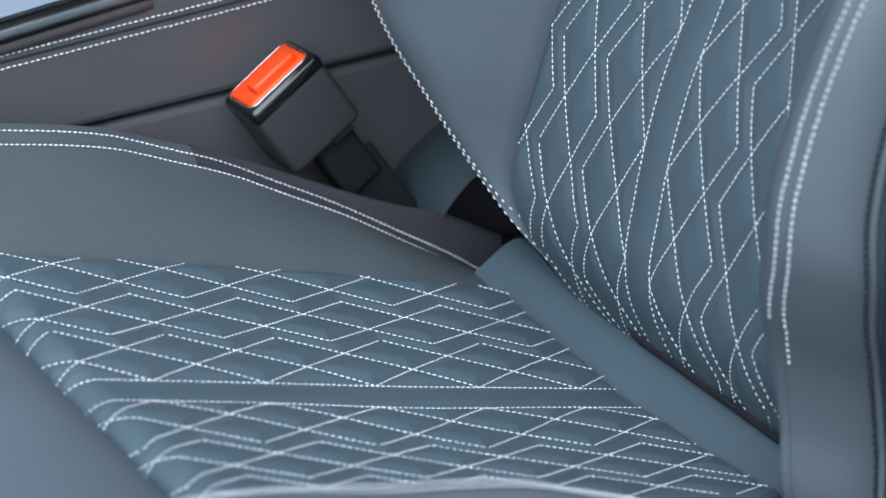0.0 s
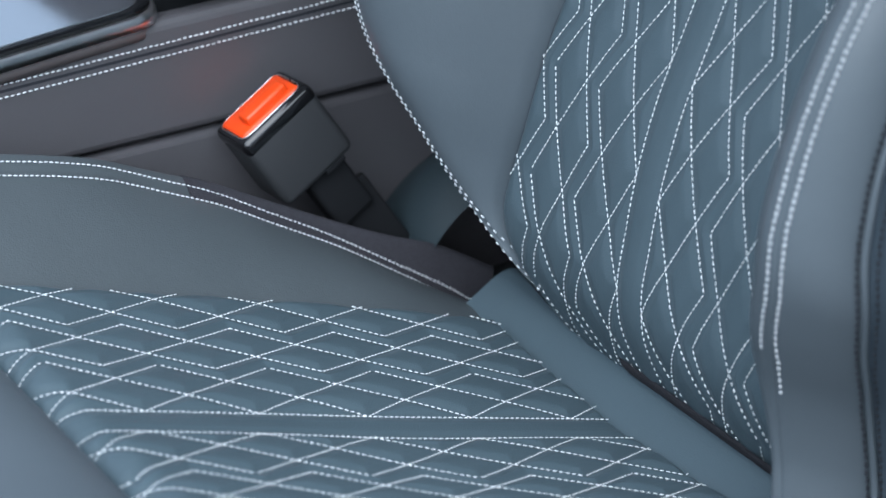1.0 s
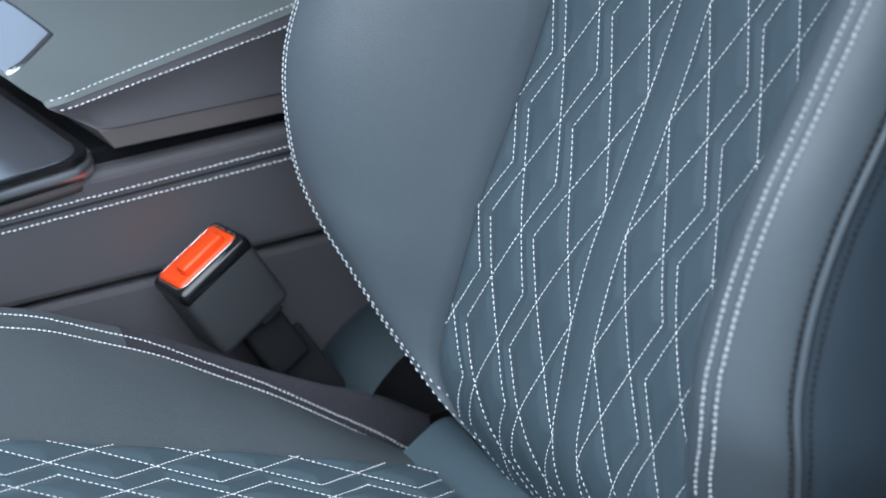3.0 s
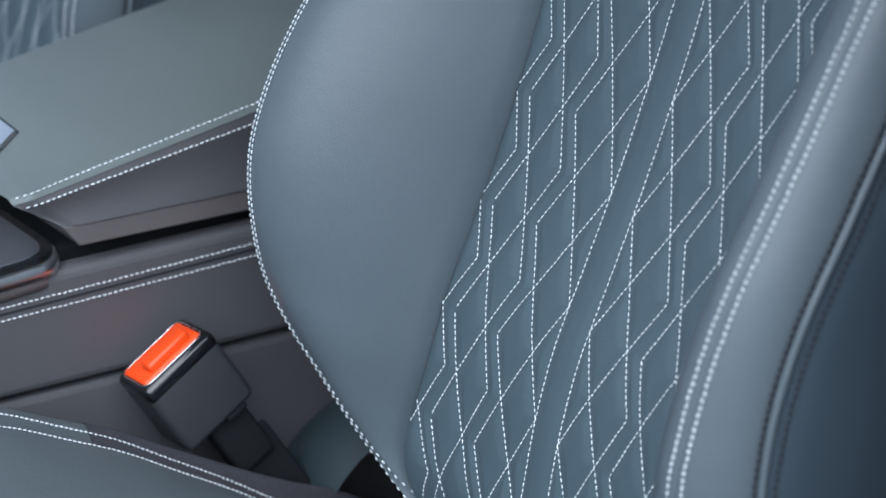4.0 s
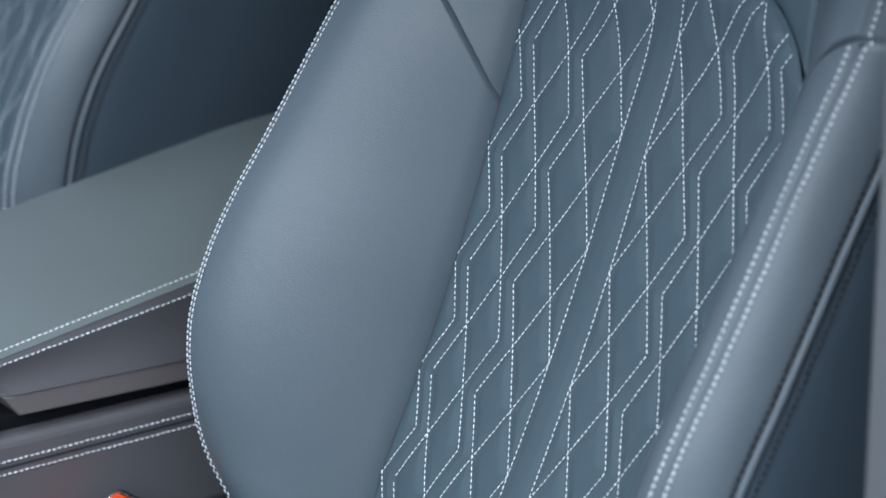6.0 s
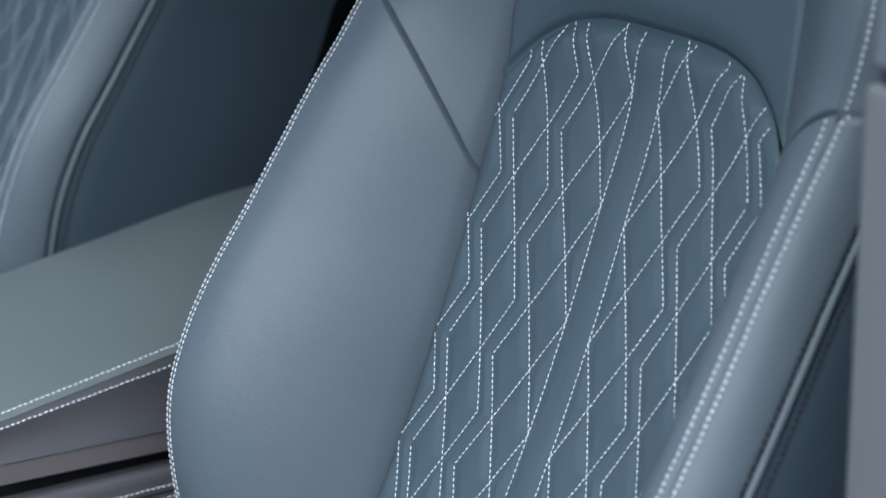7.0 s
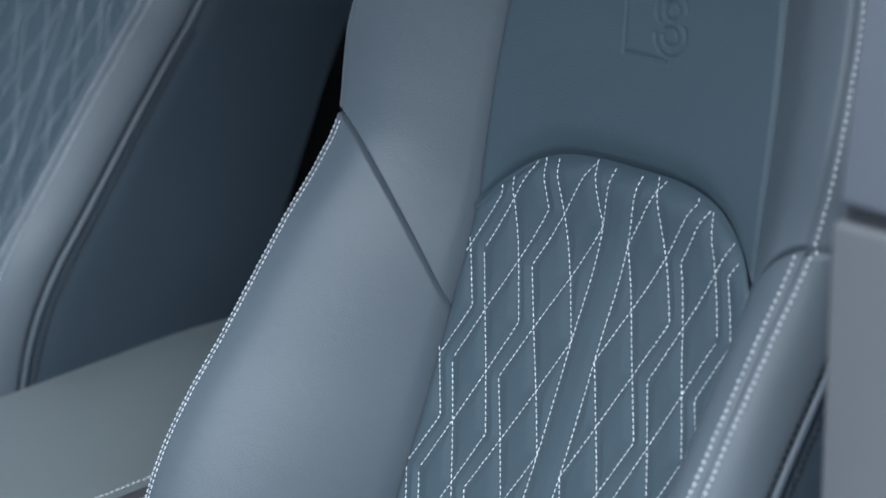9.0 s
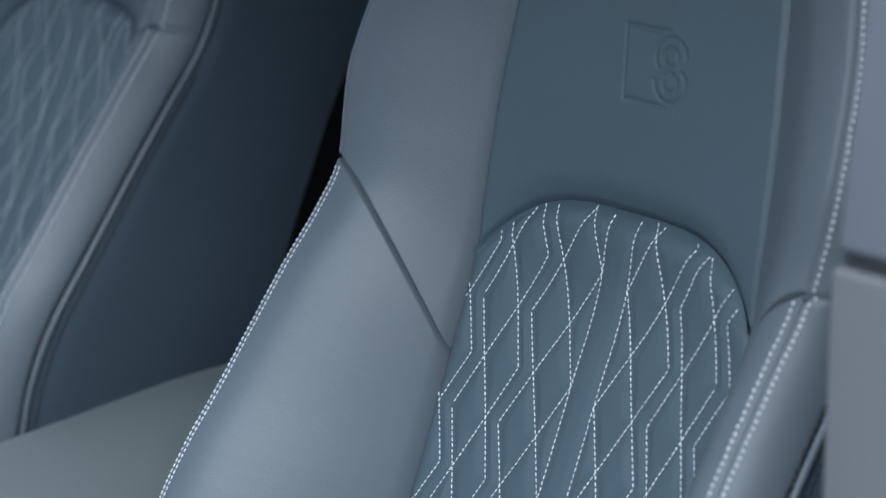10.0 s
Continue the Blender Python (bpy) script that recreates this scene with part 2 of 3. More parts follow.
def seg_distance(x, s, segs):
    best = np.full(x.shape, 1e9)
    for (x0, s0), (x1, s1) in segs:
        dx, ds = x1 - x0, s1 - s0
        t = np.clip(((x - x0) * dx + (s - s0) * ds) / (dx * dx + ds * ds), 0, 1)
        best = np.minimum(best, np.hypot(x - x0 - t * dx, s - s0 - t * ds))
    return best


BACK_LINES = zigzags(((12.2, 65.3), (61.7, 109.5), (105.5, 155)), {1: 41.0, -1: 34.7}, PITCH, -45, 495)
CUSHION_LINES = zigzags(((13, 70), (67, 118.5), (116, 167)), {1: 23.2, -1: 35.5}, 70.3, -10, 380)


def back_inside(x, s):
    return (np.abs(x) < x_edge(x, s) - 2.6) & (s < arc_top(x) - 1.0) & (s > -42)


def roll_front(s):
    """The cushion's middle, rolled down at its front."""
    th = np.clip((s - 336) / 24, 0, None)
    return np.where(s > 336, 336 + 24 * np.sin(th), s), np.where(s > 336, -24 * (1 - np.cos(th)), 0.0)


def cushion_h(x, s):
    return 4.8 * (np.clip(np.abs(x), 0, 150) / 118) ** 2.5 - 3.0 * np.exp(-(x / 18.0) ** 2) \
        - 3.2 * np.exp(-((x + 45) / 50) ** 2 - ((s - 150) / 80) ** 2)


C_CREST = spline((-70, -26, 23, 70, 115, 159, 200, 240, 276, 312, 400, 442, 520, 560),
                 (-30, -12, 6, 22, 34, 45.5, 52, 57.5, 57.5, 55.5, 53.5, 46, 27, 2))
C_IN = spline((-70, -10, 120, 320, 560), (142, 148, 159, 168, 172))
C_ROLL = spline((-70, -20, 20, 60, 120, 560), (34, 27, 17, 10, 6, 6))


def build_seat(thing):
    """All parts of one front seat under the Empty thing."""
    ss = np.linspace(-60, 680, 420)

    # quilted middle of the backrest
    def insert(u, v):
        x = v * 1.0
        s0 = -45.0
        s = s0 + u * (arc_top(np.clip(x, -125, 125)) - s0)
        x = x / 125 * x_edge(x, s)
        d = seg_distance(x / widen(x, s), s, BACK_LINES)
        edge = np.minimum(x_edge(x, s) - np.abs(x), arc_top(x) - s)
        h = h_back(x, s) + 1.9 * (1 - np.exp(-(d / 5.0) ** 2)) * (1 - np.exp(-(edge / 7) ** 2)) + tuck(edge, 3, 2.2)
        return on_back(x, s, h)
    part("backrest_middle", sheet("backrest_middle", insert, np.linspace(0, 1, 330), np.linspace(-125, 125, 170), LEATHER, True),
         thing, "diamond-quilted blue-grey leather")

    def flat_back(a, b):
        return on_back(a, b, h_back(a, b))
    flat_back.out = BN
    A, B, DA, DB = [], [], [], []
    for (p, q) in BACK_LINES:
        c, d = along((p, q), 3.6)
        c[:, 0] *= widen(c[:, 0], c[:, 1])
        ok = back_inside(c[:, 0], c[:, 1])
        A += list(c[ok, 0]); B += list(c[ok, 1]); DA += list(d[ok, 0]); DB += list(d[ok, 1])
    part("quilting_thread", stitch_mesh("quilting_thread", flat_back, A, B, DA, DB, 2.65, 0.82, THREAD, 0.15), thing, "pale grey quilting thread", "stuff")

    # plain panel above the quilting
    def upper(u, v):
        s1 = arc_top(v)
        s = s1 + u * (680 - s1)
        x = v / 125 * X_IN(s)
        edge = np.minimum(X_IN(s) - np.abs(x), s - s1)
        h = h_back(x, s) + tuck(edge, 4, 2.4) + 2.5 * np.cos(x / 125 * 1.5) * np.clip((s - s1) / 60, 0, 1)
        # pressed outline of a badge
        bx, bs = -(x + 4.5) + (s - 570) * 0.12, s - 570.5
        frame_line = np.abs(np.maximum(np.abs(bx) / 19.5, np.abs(bs) / 20.5) - 1) * 19.5
        frame_line = np.where((bx > 10) & (np.abs(bs) < 15), 9, frame_line)
        cx = bx - 21
        ring_a, ring_b = np.hypot(cx * 0.8, bs - 7), np.hypot(cx * 0.8, bs + 7)
        lobe = np.where(bs > 0, ring_a, ring_b)
        cut = np.where(bs > 0, (cx > 6) & (bs < 6), (cx < -6) & (bs > -6))
        mark = np.where(cut, 9, np.minimum(np.abs(lobe - 11), np.abs(lobe - 5)))
        groove = np.where(np.hypot(cx * 0.8, np.maximum(np.abs(bs) - 7, 0)) < 13, mark, frame_line)
        h = h - 1.1 * np.exp(-(groove / 1.2) ** 2)
        return on_back(x, s, h)
    part("upper_backrest_panel", sheet("upper_backrest_panel", upper, np.linspace(0, 1, 230) ** 1.2, np.linspace(-125, 125, 290), LEATHER, True),
         thing, "smooth blue-grey leather with a pressed badge")

    for side in (1, -1):
        # bolster faces: v runs from the quilting out to the crest
        def face(s, v, side=side, edge=0.0):
            xi, (xc, hc) = x_edge(side, s), seam_at(s, side)
            hi = h_back(xi, s)
            run = np.hypot(xc - xi, hc - hi) + 1e-6
            chord = np.arctan2(hc - hi, xc - xi)
            a0, a1 = chord + (0.3 if side > 0 else 0.12), np.minimum(chord, 0.1) - (0.4 if side > 0 else 0.62)
            r0, r1 = 0.42 * run, np.minimum(0.36 * run, 36.0 if side > 0 else 24.0)
            x, h = bezier((xi, hi), (xi + r0 * np.cos(a0), hi + r0 * np.sin(a0)),
                          (xc - r1 * np.cos(a1), hc - r1 * np.sin(a1)), (xc, hc), v)
            t = tuck(v * run, 4.0, 3.0) + tuck((1 - v) * run - (4.4 if side > 0 else 0), 1.5, 1.5) + edge
            x = x - 0.4 * t * (hc - hi) / run
            return on_back(side * x, s, h + t)

        def lower(u, v):
            v = v ** 0.8
            top = v_seam(v)
            s = -60 + u * (top + 60)
            return face(s, v, edge=tuck(top - s, 3.6, 1.5))
        part("backrest_bolster", sheet("backrest_bolster", lower, 1 - (1 - np.linspace(0, 1, 190)) ** 2.4, np.linspace(0, 1, 60), LEATHER_SMOOTH, side > 0),
             thing, "smooth grey leather side bolster")

        def shoulder(u, v):
            v = v ** 0.8
            low = v_seam(v)
            s = low + u * (680 - low)
            return face(s, v, edge=tuck(s - low, 3.6, 1.5))
        part("shoulder_panel", sheet("shoulder_panel", shoulder, np.linspace(0, 1, 110) ** 2.2, np.linspace(0, 1, 60), LEATHER_SMOOTH, side > 0),
             thing, "smooth grey leather shoulder panel")

        # outer welt from the crest back to the dark piping
        def welt(s, v, side=side):
            (xc, hc), w = seam_at(s, side), WELT(s)
            x, h = bezier((xc, hc), (xc + 0.36 * w * math.cos(-0.62), hc + 0.36 * w * math.sin(-0.62)),
                          (xc + w * (0.53 - 0.3 * 0.16), hc + w * (-0.848 + 0.3 * 0.98)), (xc + w * 0.53, hc - w * 0.848), v)
            t = tuck(v * w, 1.5 if side < 0 else 0.0, 1.5) + tuck(np.abs(s - 472 - 8 * v), 3.0, 1.6)
            x = x + tuck((1 - v) * w, 2.0, 2.5)
            return on_back(side * x, s, h + t)
        part("outer_welt", sheet("outer_welt", lambda u, v: welt(u, v), ss, np.linspace(0, 1, 44), LEATHER_SMOOTH, side > 0),
             thing, "pale grey leather outer welt")

        def welt_end(s, side=side):
            xc, hc = seam_at(s, side)
            return xc + WELT(s) * 0.53 - 0.5, hc - WELT(s) * 0.848 - 2.2

        def piping(u, v, side=side):
            a = v * 2 * np.pi
            x, h = welt_end(u)
            return on_back(side * (x + 2.7 * np.cos(a)), u, h + 2.7 * np.sin(a))
        part("piping", sheet("piping", piping, ss, np.linspace(0, 1, 13), LEATHER_SMOOTH, side < 0), thing, "thin raised blue-grey leather piping")

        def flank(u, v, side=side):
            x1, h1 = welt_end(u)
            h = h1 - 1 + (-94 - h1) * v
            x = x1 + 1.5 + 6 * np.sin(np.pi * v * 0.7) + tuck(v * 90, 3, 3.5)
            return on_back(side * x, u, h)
        part("backrest_side", sheet("backrest_side", flank, ss, np.linspace(0, 1, 14), SHADED_FLANK, side > 0), thing,
             "blue-grey leather side of the backrest, darkened for shade")

        # double seam along the crest
        def crest_front(a, b, face=face, side=side):
            xc, hc = seam_at(a, side)
            run = np.hypot(xc - x_edge(side, a), hc - H_IN(a))
            return face(a, 1 - b / run)
        crest_front.out = BN + side * EX * 0.1
        p, d = along(np.stack([np.linspace(84 if side < 0 else -8, 469, 300), np.full(300, 4.0 if side < 0 else 7.4)], 1), 3.9 if side < 0 else 3.5)
        part("seam_thread", stitch_mesh("seam_thread", crest_front, p[:, 0], p[:, 1], d[:, 0], d[:, 1], 2.5 if side < 0 else 2.8, 1.6 if side < 0 else 1.25, SEAM_THREAD, 0.3), thing, "pale grey seam thread", "stuff")

        def crest_edge(a, b, welt=welt):
            return welt(a, b / WELT(a))
        crest_edge.out = BN + side * EX * 0.5
        row = crest_edge if side < 0 else crest_front
        p, d = along(np.stack([np.linspace(*((58, 660) if side < 0 else (-8, 469)), 400), np.full(400, 1.4 if side > 0 else 4.4)], 1), 3.9 if side < 0 else 3.5)
        part("seam_thread", stitch_mesh("seam_thread", row, p[:, 0], p[:, 1], d[:, 0], d[:, 1], 2.5 if side < 0 else 2.8, 1.6 if side < 0 else 1.25, SEAM_THREAD, 0.3), thing, "pale grey seam thread", "stuff")

        p, d = along(np.stack([np.linspace(-40, 450, 300), WELT(np.linspace(-40, 450, 300)) - 3.4], 1), 4.4)
        part("dark_seam_thread", stitch_mesh("dark_seam_thread", crest_edge, p[:, 0], p[:, 1], d[:, 0], d[:, 1], 3.2, 2.2, DARK_THREAD, 0.4), thing, "dark seam thread", "stuff")

        def dark_flank(a, b, flank=flank):
            return flank(a, b / 100)
        dark_flank.out = side * EX
        p, d = along(np.stack([np.linspace(-40, 450, 300), np.full(300, 4.5)], 1), 4.4)
        part("dark_seam_thread", stitch_mesh("dark_seam_thread", dark_flank, p[:, 0], p[:, 1], d[:, 0], d[:, 1], 3.2, 2.0, DARK_THREAD, 0.4), thing, "dark seam thread", "stuff")

    # woven strip where the backrest dips behind the cushion
    def webbing(u, v):
        x = v * 165
        s = -21 + u * 12 - 5 * (np.abs(v) ** 2)
        return on_back(x, s, H_IN(s) + 1.6 + 1.2 * np.sin(np.pi * u) + 0.35 * np.sin(x * 2.4 + u * 9) * np.sin(np.pi * u))
    part("webbing_strip", sheet("webbing_strip", webbing, np.linspace(0, 1, 10), np.linspace(-1, 0.2, 400), WEBBING, True), thing, "dark woven webbing strip")

    # rear shell
    def shell(u, v):
        x = v * (X_CREST(u) + 26)
        return on_back(x, u, -95 - 14 * (1 - v ** 2))
    part("rear_shell", sheet("rear_shell", shell, ss, np.linspace(-1, 1, 24), BLACK_PLASTIC), thing, "grained black plastic rear shell")

    def top_cap(u, v):
        w = v * (X_CREST(680.0) + 15)
        return on_back(w, 680 + 12 * np.sin(np.pi * u), 62 - (62 + 95) * u - 24 * np.cos(w / 140) * (1 - u))
    part("top_roll", sheet("top_roll", top_cap, np.linspace(0, 1, 12), np.linspace(-1, 1, 24), LEATHER_SMOOTH, True), thing, "smooth grey leather top roll")

    # quilted middle of the cushion
    def middle(u, v):
        s = u
        x = v * C_IN(s)
        sr, hr = roll_front(s)
        d = seg_distance(x, s, CUSHION_LINES)
        edge = np.minimum(np.minimum(C_IN(s) - np.abs(x), s + 8), (364 - s) * 1.5)
        h = hr + cushion_h(x, s) + 2.5 * (1 - np.exp(-(d / 5.0) ** 2)) * (1 - np.exp(-(edge / 7) ** 2)) + tuck(edge, 6, 4)
        return on_cushion(x, sr, h)
    part("cushion_middle", sheet("cushion_middle", middle, np.linspace(-8, 364, 240), np.linspace(-1, 1, 210), LEATHER),
         thing, "diamond-quilted blue-grey leather")

    def flat_cushion(a, b):
        sr, hr = roll_front(b)
        return on_cushion(a, sr, hr + cushion_h(a, b))
    flat_cushion.out = CN
    A, B, DA, DB = [], [], [], []
    for (p, q) in CUSHION_LINES:
        c, d = along((p, q), 3.6)
        ok = (np.abs(c[:, 0]) < C_IN(c[:, 1]) - 5) & (c[:, 1] > -4) & (c[:, 1] < 361)
        A += list(c[ok, 0]); B += list(c[ok, 1]); DA += list(d[ok, 0]); DB += list(d[ok, 1])
    part("quilting_thread", stitch_mesh("quilting_thread", flat_cushion, A, B, DA, DB, 2.65, 0.82, THREAD, 0.15), thing, "pale grey quilting thread", "stuff")

    # smooth roll behind the quilting
    BS = spline((0, 1, 2, 3, 4, 5, 6, 7, 8), (-6, -12, -19, -26, -33, -42, -52, -60, -63))
    BH = spline((0, 1, 2, 3, 4, 5, 6, 7, 8), (-9, -2, 6, 14, 21, 25, 22, 8, -44))
    part("rear_roll", sheet("rear_roll", lambda u, v: on_cushion(v * 190, BS(u), BH(u) + tuck(u * 9, 3, 5)), np.linspace(0, 8, 50),
                            np.linspace(-1, 1, 40), LEATHER, True), thing, "smooth grey leather roll at the seat's crease")

    # front of the cushion
    FS = spline((0, 1, 2, 3, 4, 5, 6, 7), (352, 361, 382, 415, 460, 510, 540, 545))
    FH = spline((0, 1, 2, 3, 4, 5, 6, 7), (-20, -5, 3, 2, -8, -28, -60, -120))
    part("cushion_front", sheet("cushion_front", lambda u, v: on_cushion(v * 190, FS(u), FH(u)), np.linspace(0, 7, 60),
                                np.linspace(-1, 1, 30), LEATHER_SMOOTH), thing, "smooth grey leather thigh support")

    for side in (1, -1):
        cs = np.linspace(-70, 555, 160)

        def cface(s, v, side=side):
            xi, hc = C_IN(s), C_CREST(s)
            run = np.hypot(230 - xi, hc) + 1e-6
            bulge = 7 * np.sin(np.pi * np.clip(v, 0, 1))
            low = -7.0 - np.clip(s - 330, 0, 60) * 0.5
            x = xi + (230 - xi) * v - bulge * hc / run
            h = low + (hc - low) * v + bulge * (230 - xi) / run
            t = tuck((1 - v) * run * 1.2, 4, 5)
            return on_cushion(side * x, s, h + t)
        part("cushion_bolster", sheet("cushion_bolster", lambda u, v: cface(u, v), cs, np.linspace(0, 1, 40), CUSHION_SIDE_SHADED, side < 0), thing,
             "smooth grey leather side bolster")

        def roll(s, v, side=side):
            X = spline((0, 1, 2, 3, 4), (230, 246, 260, 270, 275))
            k = C_ROLL(s)
            top = C_CREST(s)
            h = np.where(v <= 1, top + k * np.clip(v, 0, 1) ** 2.2, 0)
            h = np.where(v > 1, top + k - (top + k + 110) * (np.clip(v - 1, 0, 3) / 3) ** 1.6, h)
            t = tuck(v * 15, 4, 5)
            return on_cushion(side * X(v), s, h + t)
        part("bolster_side", sheet("bolster_side", lambda u, v: roll(u, v), np.linspace(176, 555, 90), np.linspace(0, 4, 40), CUSHION_SIDE_SHADED, side < 0), thing,
             "smooth grey leather outer side, darkened for shade")
        part("bolster_rear_cover", sheet("bolster_rear_cover", lambda u, v: roll(u, v) + CN * 0.0008, np.linspace(-70, 178, 70), np.linspace(0, 4, 40), SUEDE, side < 0), thing,
             "dark grey suede-like cover")

        def c_in(a, b, cface=cface):
            run = np.hypot(230 - C_IN(a), C_CREST(a) + 7)
            return cface(a, 1 - b / run)
        c_in.out = CN - side * EX
        p, d = along(np.stack([np.linspace(-60, 540, 300), np.full(300, 6.0)], 1), 3.5)
        part("seam_thread", stitch_mesh("seam_thread", c_in, p[:, 0], p[:, 1], d[:, 0], d[:, 1], 2.8, 1.35, SEAM_THREAD, 0.4), thing, "pale grey seam thread", "stuff")

        def c_out(a, b, roll=roll):
            return roll(a, b / 15)
        c_out.out = CN
        p, d = along(np.stack([np.linspace(-60, 540, 300), np.full(300, 7.5)], 1), 3.5)
        part("seam_thread", stitch_mesh("seam_thread", c_out, p[:, 0], p[:, 1], d[:, 0], d[:, 1], 2.8, 1.35, SEAM_THREAD, 0.4), thing, "pale grey seam thread", "stuff")

    base = rounded_box("seat_base", (0.44, 0.46, 0.32), 0.02, BLACK_PLASTIC)
    part("seat_base", placed(base, pose(0, 0.25, 0.30)), thing, "black plastic seat base")


seat = new("car_seat")
seat.matrix_world = pose(0, 0.25, 0.19)
bpy.context.view_layer.update()
tagged(seat, "blue-grey leather car seat with diamond quilting and white stitching", "car seat", "front seats")
build_seat(seat)
other_seat = copy_thing(seat, pose(0.815, 0.219, 0.24, 4, 0, 0))
tagged(other_seat, "blue-grey quilted leather passenger seat beyond the armrest", "car seat", "front seats")


# ---- car shell ----
def slab(name, size, at, mat, label, r=0.01, category="", rx=0, ry=0):
    ob = new(name, rounded_box(name, size, r, mat))
    ob.matrix_world = pose(*at, rx, ry)
    return tagged(ob, label, category, kind="structure")


# Out of view; serves as a reflector for outward-facing surfaces.
ground = new("ground", mesh_of("ground", [(-300, -300, 0), (300, -300, 0), (300, 300, 0), (-300, 300, 0)], [(0, 1, 2, 3)], BOUNCE_GROUND))
tagged(ground, "unseen ground beside the car, kept pale to bounce light", "ground", kind="structure")
slab("floor", (1.7, 2.9, 0.06), (0.41, -0.3, 0.16), CARPET, "dark carpeted car floor")
# Roof out of view; its edges are placed to shape light on the seats.
slab("ceiling", (1.48, 2.15, 0.04), (0.44, -0.775, 1.44), LINING, "unseen pale roof lining, sized to shade the seats")
slab("wall_rear", (1.6, 0.05, 1.2), (0.41, -1.75, 0.75), BLACK_PLASTIC, "dark rear wall of the cabin")
slab("wall_passenger_door", (0.08, 1.55, 0.75), (1.27, 0.38, 0.56), BLACK_PLASTIC, "dark trim of the far door")
slab("wall_bulkhead", (1.6, 0.06, 0.75), (0.41, 1.15, 0.55), BLACK_PLASTIC, "dark trim under the windscreen")
slab("wall_sill", (0.1, 2.6, 0.16), (-0.45, -0.35, 0.22), BLACK_PLASTIC, "dark door sill trim")
# Unseen panel, added to keep side light out of the rear gap.
slab("wall_rear_shade", (0.08, 1.55, 1.26), (-0.44, -0.95, 0.81), BLACK_PLASTIC, "unseen dark panel added at the rear door to block light")
# Added out of view to stop sky light from the far rear.
slab("wall_far_rear_shade", (0.08, 1.3, 1.26), (1.27, -1.05, 0.83), BLACK_PLASTIC, "unseen dark panel added on the far side to darken the rear")


# ---- door pillar ----
pillar = new("door_pillar")
pillar.matrix_world = pose(-0.41, -0.07, 0.2)
tagged(pillar, "two-piece grey door pillar trim with a dark joint", "car pillar", kind="structure")
bpy.context.view_layer.update()
UPPER_TRIM = material("upper_pillar_trim", (0.15, 0.165, 0.19), 0.6, grain=0.3, vary=0.05)
part("lower_trim", placed(rounded_box("lower_trim", (0.1, 0.18, 0.866), 0.004, GREY_PLASTIC), pose(-0.41, -0.062, 0.644)), pillar, "grey plastic lower trim")
part("upper_trim", placed(rounded_box("upper_trim", (0.098, 0.178, 0.36), 0.004, UPPER_TRIM), pose(-0.412, -0.079, 1.2545, 5.5)), pillar, "blue-grey upper trim")
part("joint", placed(rounded_box("joint", (0.09, 0.17, 0.02), 0.002, BLACK_PLASTIC), pose(-0.41, -0.062, 1.075)), pillar, "dark joint")


# ---- belt buckle ----
def buckle_shape(w, l, h, r, mat, name, taper=1.0):
    return rounded_box(name, (w, l, h), r, mat, 4, taper)


SHANK = material("dark_shank", (0.012, 0.013, 0.015), 0.8, vary=0.1, spec=0.2)
buckle = new("seat_belt_buckle")
AX = pose(0.2795, 0.0645, 0.6005, -32, 5)
buckle.matrix_world = AX
bpy.context.view_layer.update()
tagged(buckle, "black plastic seat belt buckle with an orange-red release button", "belt buckle")


def bpart(name, me, parent, x=0.0, y=0.0, z=0.0, label="", rx=0, ry=0):
    return part(name, placed(me, AX @ pose(x, y, z, rx, ry)), parent, label)


bpart("casing", buckle_shape(0.0415, 0.0585, 0.052, 0.006, BUCKLE_PLASTIC, "casing", 1.0), buckle, 0, 0, 0.0, "matt black plastic casing")
bpart("cap", buckle_shape(0.042, 0.059, 0.013, 0.005, BLACK_GLOSS, "cap"), buckle, 0, 0, 0.025, "gloss black plastic cap")


def ring(name, w, l, r, tube, mat):
    """A rounded rectangular rim."""
    pts = []
    for cx, cy, a0 in ((w / 2 - r, l / 2 - r, 0), (-w / 2 + r, l / 2 - r, 90), (-w / 2 + r, -l / 2 + r, 180), (w / 2 - r, -l / 2 + r, 270)):
        for k in range(7):
            a = radians(a0 + 15 * k)
            pts.append((cx + r * math.cos(a), cy + r * math.sin(a), math.cos(a), math.sin(a)))
    v, f, n = [], [], len(pts)
    for x, y, c, s in pts:
        for k in range(8):
            b = k * math.pi / 4
            v.append((x + c * tube * math.cos(b), y + s * tube * math.cos(b), tube * math.sin(b)))
    for i in range(n):
        for k in range(8):
            f.append((i * 8 + k, ((i + 1) % n) * 8 + k, ((i + 1) % n) * 8 + (k + 1) % 8, i * 8 + (k + 1) % 8))
    return mesh_of(name, v, f, mat)


bpart("rim", ring("rim", 0.0335, 0.0505, 0.006, 0.0004, CHROME), buckle, 0, 0, 0.0318, "thin chrome rim")
button = bpart("button", rounded_box("button", (0.0315, 0.0485, 0.006), 0.0027, ORANGE, 3), buckle, 0, 0, 0.0305, "orange-red release button")
bpart("button_ridge", rounded_box("button_ridge", (0.0125, 0.034, 0.010), 0.0022, ORANGE, 3), button, -0.0068, -0.0015, 0.0345, "raised orange-red ridge", 0, 0)
bpart("shank", rounded_box("shank", (0.020, 0.030, 0.05), 0.004, SHANK), buckle, 0, -0.006, -0.047, "black plastic shank")
bpart("slot", rounded_box("slot", (0.036, 0.016, 0.004), 0.001, SHANK), buckle, -0.0005, -0.012, -0.0265, "dark slot")
bpart("strap", rounded_box("strap", (0.006, 0.034, 0.32), 0.002, SHANK), buckle, 0.0, -0.01, -0.215, "dark belt strap")

# ---- centre console ----
XS = 0.315
console = new("centre_console")
